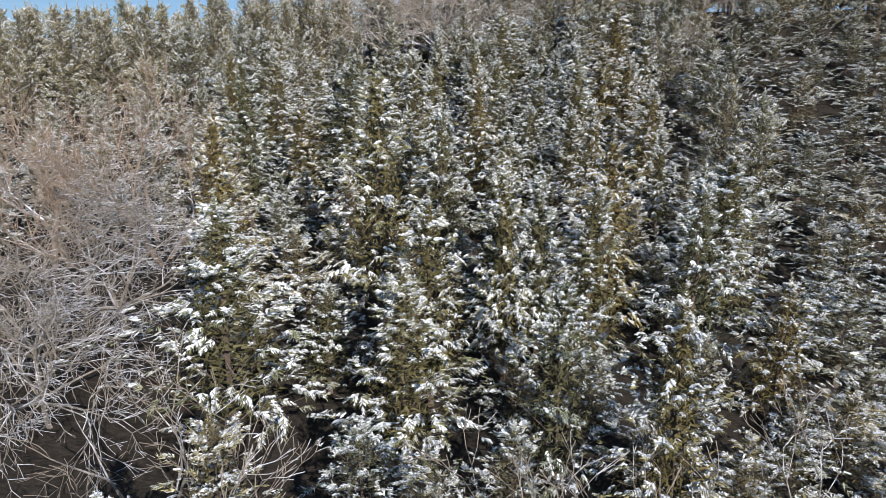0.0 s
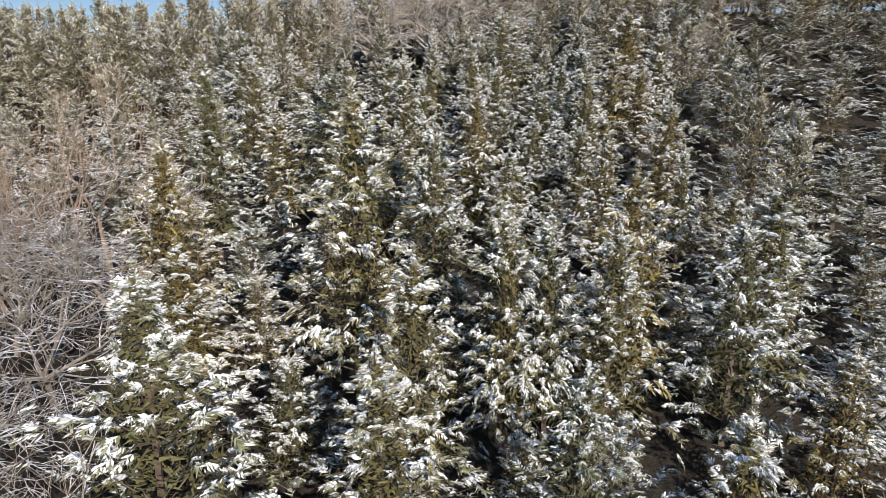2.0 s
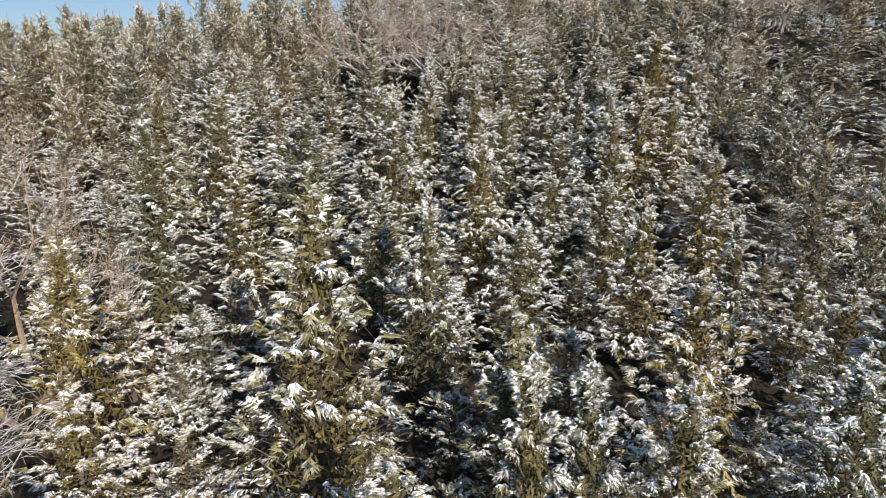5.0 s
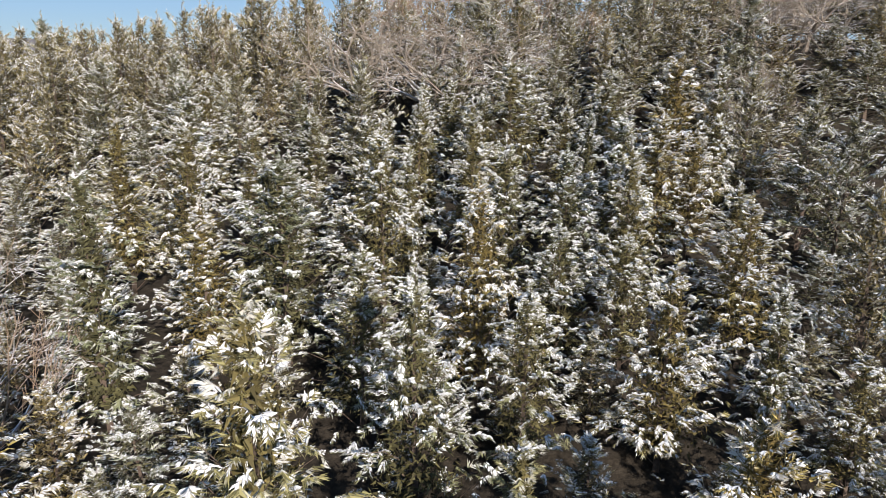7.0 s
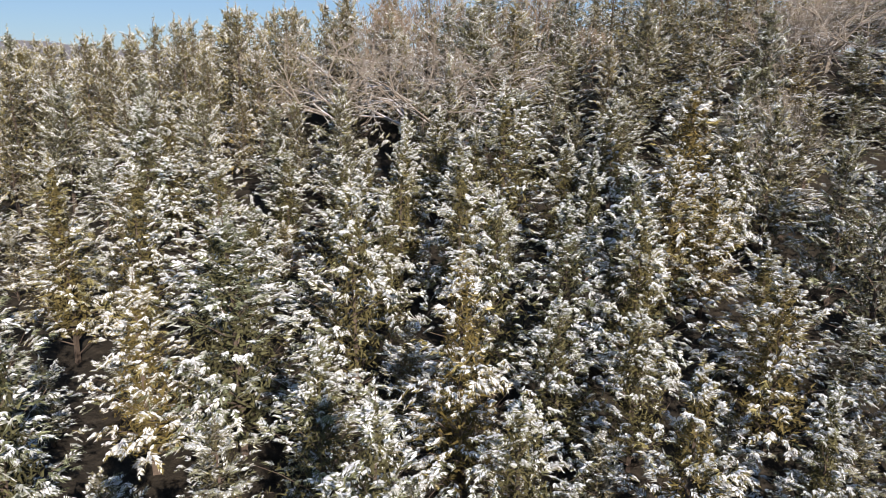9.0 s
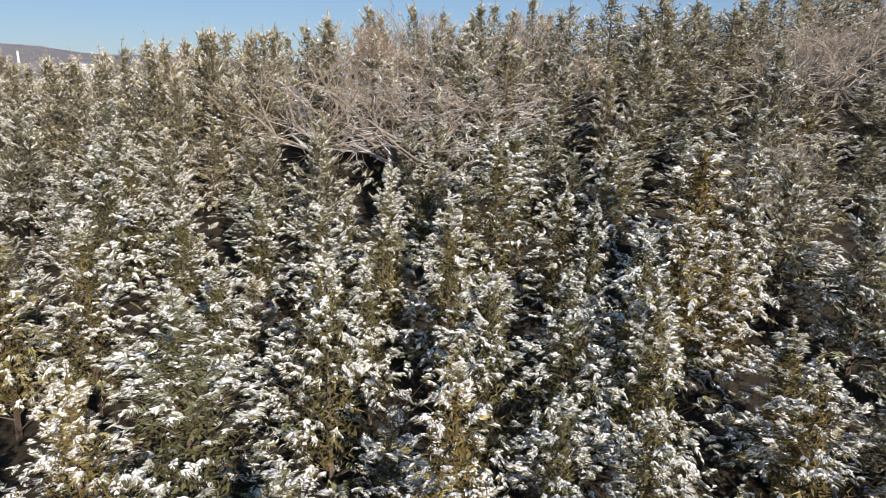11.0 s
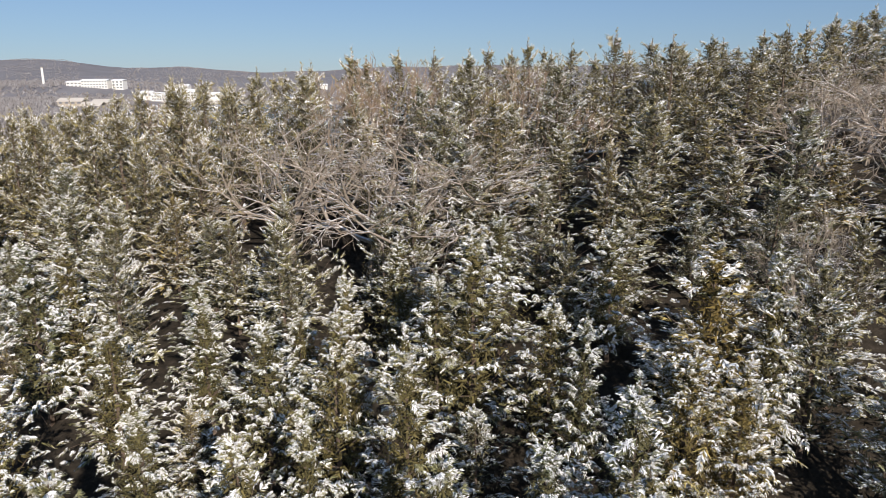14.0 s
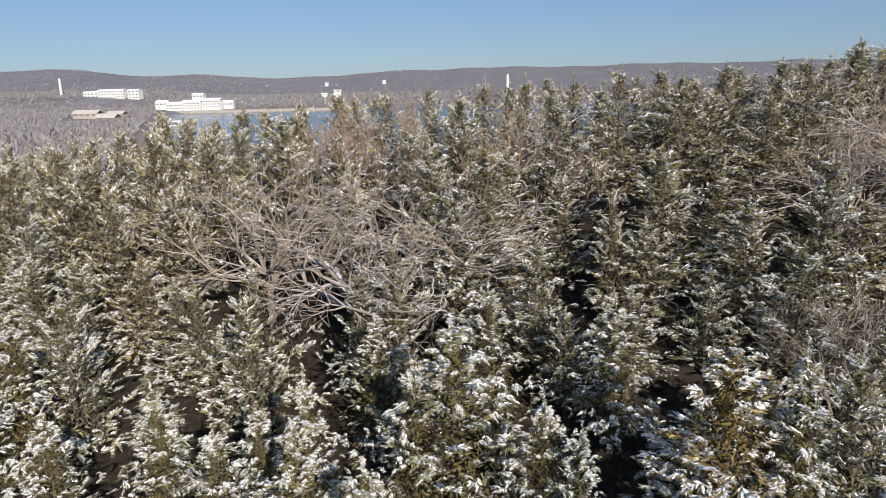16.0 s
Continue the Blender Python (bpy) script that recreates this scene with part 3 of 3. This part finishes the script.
# ---- leafless trees ----
def bare_tree(x, y, height, spread, levels, mat, trunk_r, label, seed, name="bare_tree", **more):
    root = tagged(new(name), label, "shrub" if name == "bare_shrub" else "tree", "leafless trees")
    root.matrix_basis = pose(x, y, float(ground(x, y)))
    limbs, twigs = branching(seed, height, spread, levels, mat, trunk_r, **more)
    tagged(part("limb_frame", limbs, root), kind="stuff")
    tagged(part("twig_mass", twigs, root), kind="stuff")
    return root


OAK = "leafless oak with frosted limbs on the ridge"
EDGE = "leafless tree with white frosted twigs at the wood's edge"
SHRUB = "frosted leafless shrub at the wood's edge"
SPREAD = "spreading leafless oak with long frosted limbs"
RUSSET = "brown leafless tree among cedars on the ridge"


def standing(x, y, top):
    """Height of a tree at (x, y) whose crown ends at the level top."""
    return top - float(ground(x, y))


for x, y, top, radius, limbs, seed in ((-1.2, 66.6, 22.8, 0.30, 12, 3), (3.6, 68.0, 23.2, 0.28, 11, 33), (-5.8, 69.2, 22.4, 0.24, 10, 34)):
    bare_tree(x, y, standing(x, y, top), 1.05, 5, M_OAK, radius, SPREAD, seed, forks=(3, 3), low=0.42, lift=0.02, broad=limbs, twig=1.5)
for x, y, top, radius, seed in ((-12.4, 25.0, 10.6, 0.13, 4), (-12.0, 18.8, 8.6, 0.10, 5), (-15.4, 28.0, 11.4, 0.12, 12), (-13.6, 21.0, 9.6, 0.12, 13)):
    bare_tree(x, y, standing(x, y, top), 1.15, 5, M_TWIG, radius, EDGE, seed, low=0.22, lift=0.0, broad=9, twig=0.95)
for x, y, top, seed in ((-14.2, 33.0, 14.2, 6), (-18.0, 31.6, 14.0, 14), (-16.0, 36.0, 14.8, 16)):
    bare_tree(x, y, standing(x, y, top), 1.0, 5, M_TWIG_RED, 0.15, "tall reddish-brown leafless tree", seed, low=0.24, stems=2, twig=1.3)
for x, y, top, seed in ((24.0, 68.0, 24.6, 7), (28.0, 70.0, 26.2, 17), (32.5, 73.0, 27.4, 27)):
    bare_tree(x, y, standing(x, y, top), 1.1, 5, M_OAK, 0.22, OAK, seed, low=0.28, lift=0.02, broad=9, twig=1.25)
for x, y, top, seed in ((-3.0, 74.5, 25.0, 18), (1.4, 76.0, 25.4, 28), (-22.0, 92.0, 23.0, 19), (7.6, 73.0, 24.6, 29)):
    bare_tree(x, y, standing(x, y, top), 0.95, 5, M_TWIG_RED, 0.15, RUSSET, seed, low=0.24, stems=2, twig=1.7)
bare_tree(19.5, 58.0, standing(19.5, 58.0, 18.4), 1.0, 5, M_TWIG, 0.14, "frost-grey leafless tree among the cedars", 20, low=0.24, stems=2, twig=1.3)
for x, y, top, stems, seed in ((-7.6, 16.4, 7.0, 4, 8), (-5.0, 14.0, 6.0, 3, 21), (2.2, 12.8, 6.6, 2, 9), (4.6, 12.4, 6.2, 2, 22), (7.0, 13.2, 6.4, 2, 10), (9.8, 14.4, 6.4, 2, 26)):
    bare_tree(x, y, max(3.5, standing(x, y, top)), 0.75, 4, M_TWIG, 0.06, SHRUB, seed, "bare_shrub", forks=(2, 3), low=0.36, stems=stems, twig=1.5)


# ---- the far shore ----
def box(x0, x1, y0, y1, z0, z1):
    v = [(x, y, z) for z in (z0, z1) for x, y in ((x0, y0), (x1, y0), (x1, y1), (x0, y1))]
    return v, [(3, 2, 1, 0), (4, 5, 6, 7), (0, 1, 5, 4), (1, 2, 6, 5), (2, 3, 7, 6), (3, 0, 4, 7)]


def gable(x0, x1, y0, y1, z0, rise, over=0.5):
    """A gabled roof slab with overhanging eaves, ridge along x."""
    a, b, c, d, m = x0 - over, x1 + over, y0 - over, y1 + over, (y0 + y1) / 2
    v = [(a, c, z0), (b, c, z0), (b, d, z0), (a, d, z0), (a, m, z0 + rise), (b, m, z0 + rise),
         (a, c, z0 + 0.35), (b, c, z0 + 0.35), (b, d, z0 + 0.35), (a, d, z0 + 0.35), (a, m, z0 + rise + 0.35), (b, m, z0 + rise + 0.35)]
    f = [(6, 7, 11, 10), (9, 10, 11, 8), (0, 4, 5, 1), (3, 2, 5, 4), (0, 1, 7, 6), (2, 3, 9, 8), (0, 6, 10, 4), (4, 10, 9, 3), (1, 5, 11, 7), (5, 2, 8, 11)]
    return v, f


def house(x, y, wide, deep, tall, label, storeys=1, bays=3, wall=M_WALL, roof=M_ROOFSNOW, name="house", base=None, rise=None, category="house"):
    """A building seen across the lake: wall, roof and its rows of windows."""
    z = float(ground(x, y)) if base is None else base
    root = tagged(new(name), label, category, "buildings by the lake")
    root.matrix_basis = pose(x, y, z)
    part("wall", mesh_of("wall", *box(-wide / 2, wide / 2, -deep / 2, deep / 2, -4.0, tall), [wall]), root)
    part("roof", mesh_of("roof", *gable(-wide / 2, wide / 2, -deep / 2, deep / 2, tall, deep * 0.22 if rise is None else rise), [roof]), root, "snow-covered roof" if roof is M_ROOFSNOW else "frosted tan roof")
    step, lift = wide / bays, tall / storeys
    pane = mesh_of("window", *box(-step * 0.28, step * 0.28, -0.08, 0.02, 0, lift * 0.5), [M_GLASS])
    for k in range(storeys):
        for j in range(bays):
            w = part("window", pane, root)
            w.location = (-wide / 2 + step * (j + 0.5), -deep / 2, lift * (k + 0.28))
    return root


house(-427.2, 884.0, 32.0, 14.0, 9.2, "long white apartment block with rows of dark windows", 3, 9, name="apartment_block", base=17.4, rise=1.6, category="building")
house(-399.4, 884.0, 13.4, 12.0, 10.2, "tall white end block with a snowy roof", 3, 3, name="apartment_block", base=16.2, rise=1.4, category="building")
house(-453.5, 886.0, 19.0, 12.0, 6.2, "low white annex with a snowy roof", 2, 4, name="annex", base=18.4, rise=1.6, category="building")
house(-287.5, 734.0, 16.0, 12.0, 5.4, "white lakeside lodge with a snowy roof", 2, 6, name="lodge", base=6.2, rise=2.2, category="building")
house(-272.0, 738.0, 19.0, 12.0, 6.8, "white lakeside condominium with balconied windows", 3, 6, name="condominium", base=6.4, rise=2.0, category="building")
house(-252.5, 742.0, 18.5, 12.0, 7.6, "white lakeside condominium with balconied windows", 3, 6, name="condominium", base=7.2, rise=2.0, category="building")
house(-307.0, 748.0, 12.0, 10.0, 3.2, "small white house under snow", base=10.0)
house(-238.0, 750.0, 9.0, 8.0, 3.6, "small white house under snow", base=8.4)
house(-288.5, 800.0, 12.0, 9.0, 2.6, "small white house under snow", base=17.0)
house(-242.5, 484.0, 16.0, 9.0, 1.8, "low tan house with a frosted roof", 1, 4, M_TAN, M_ROOFTAN, base=10.2, rise=2.0)
house(-231.0, 500.0, 11.0, 9.0, 1.8, "low tan house with a frosted roof", 1, 4, M_TAN, M_ROOFTAN, base=9.0, rise=1.8)
house(-219.0, 464.0, 12.0, 9.0, 4.2, "brown lakeside house with a frosted roof", 2, 3, M_BROWN, M_ROOFTAN, base=5.6, rise=2.2)
SPOTS = [(-533, 1534, 28), (-698, 2300, 46), (-421, 1534, 27), (-289, 1534, 30), (-175, 934, 14.5), (-158, 934, 18), (-165, 1534, 32), (-197, 2300, 64),
         (-290, 934, 10.5), (-258, 905, 9.5), (-248, 905, 9.5), (-170, 945, 10), (169, 1500, 10), (280, 1540, 12)]
for k, (x, y, z) in enumerate(SPOTS):
    house(x, y, 3.6 + 1.5 * (k % 3) + y / 500, 5.0, 1.2 + y / 1500, "distant white house on a wooded slope", base=z)


def column(x, y, z0, z1, r0, r1, label, name, category):
    """A tall round shaft with a collar at its top."""
    root = tagged(new(name), label, category)
    root.matrix_basis = pose(x, y, z0)
    h = z1 - z0
    A = np.array([(0, 0, -3.0), (0, 0, h - 0.9)], float)
    B = np.array([(0, 0, h), (0, 0, h + 0.2)], float)
    v, f = tubes(A[:1], B[:1], np.array([r0]), np.array([r1]), 16)
    part("shaft", mesh_of("shaft", v, [tuple(q) for q in f] + [tuple(range(16, 32))], [M_WALL], smooth=False), root)
    v, f = tubes(A[1:], B[1:], np.array([r1 + 0.25]), np.array([r1 + 0.25]), 16)
    part("collar", mesh_of("collar", v, [tuple(q) for q in f] + [tuple(range(16, 32))], [M_STONE]), root)


column(-521.5, 934.0, 25.0, 43.9, 1.6, 1.4, "tall white silo above the trees", "silo", "tower")
column(61.0, 934.0, 12.0, 36.1, 1.8, 1.5, "tall white chimney above the trees", "chimney_stack", "tower")

# a low causeway along the far shore, and a floating dock
cv, cf = box(-300, -90, 716, 722, LAKE_Z - 2, LAKE_Z + 2.6)
tagged(new("causeway", mesh_of("causeway", cv, cf, [M_STONE])), "low stone causeway along the lake shore", "causeway", kind="structure")
dock = tagged(new("dock"), "white floating boat dock on the lake", "dock")
dock.matrix_basis = pose(-185.5, 484.0, LAKE_Z)
part("deck", mesh_of("deck", *box(-4.5, 4.5, -2, 2, -0.2, 0.5), [M_WALL]), dock)
part("roof", mesh_of("roof", *gable(-4.0, 4.0, -1.8, 1.8, 2.6, 0.5, 0.2), [M_ROOFSNOW]), dock)
for k, (px_, py_) in enumerate(((-3.8, -1.6), (3.8, -1.6), (3.8, 1.6), (-3.8, 1.6))):
    part("post", mesh_of("post", *box(px_ - 0.1, px_ + 0.1, py_ - 0.1, py_ + 0.1, 0.4, 2.7), [M_WALL]), dock)

# leafless woods on the far land: crossed, tapering crowns beyond counting
m, n, l, b = material("hazed_far_crowns", 0.95, 0.1)
g = n.new("ShaderNodeNewGeometry")
# low-contrast bluish grey-brown: aerial haze is painted into the crown colour
l.new(ramp(n, l, g.outputs["Random Per Island"], [(0.0, (0.17, 0.158, 0.155)), (0.5, (0.20, 0.19, 0.192)), (1.0, (0.25, 0.243, 0.25))]), b.inputs["Base Color"])
M_HAZED_CROWNS = m
q = np.random.default_rng(9)
fx, fy, fs = [], [], []
for count, y0, y1, size in ((9000, 230, 700, 3.0), (11000, 742, 1050, 3.0), (16000, 1050, 2760, 2.2)):
    y = y0 + (y1 - y0) * q.uniform(0, 1, count) ** 0.9
    ratio = q.uniform(-0.85, 0.75, count) if y0 > 700 else q.uniform(-0.95, -0.42, count)
    fx.append(y * ratio), fy.append(y), fs.append(size * q.uniform(0.7, 1.3, count))
fx, fy, fs = map(np.concatenate, (fx, fy, fs))
clear = np.ones(len(fx), bool)
for x, y, w in ((-425, 880, 24), (-398, 880, 14), (-454, 880, 16), (-270, 735, 48), (-240, 480, 18), (-231, 496, 12), (-219, 460, 14), (-521, 930, 5), (61, 930, 5)):
    clear &= ~((np.abs(fx - x * fy / y) < w) & (fy > y - 45) & (fy < y + 8))
fx, fy, fs = fx[clear], fy[clear], fs[clear]
fb = np.stack([fx, fy, ground(fx, fy) - 0.5], 1)
pieces = []
for turn in (0.0, 1.57):
    a = q.uniform(0, 1.57, len(fx)) + turn
    ref = np.stack([np.cos(a), np.sin(a), 0 * a], 1)
    tilt = unit(np.stack([q.normal(0, 0.08, len(fx)), q.normal(0, 0.08, len(fx)), np.ones(len(fx))], 1))
    pieces.append(kites(fb, tilt, fs, fs * q.uniform(0.45, 0.7, len(fx)), ref))
wv = np.concatenate([p[0] for p in pieces])
wf = np.concatenate([pieces[0][1], pieces[1][1] + len(pieces[0][0])])
tagged(new("far_woods", mesh_of("far_woods", wv, wf, [M_HAZED_CROWNS])), "hazy grey-brown leafless woods on far hills", "woods", kind="stuff")
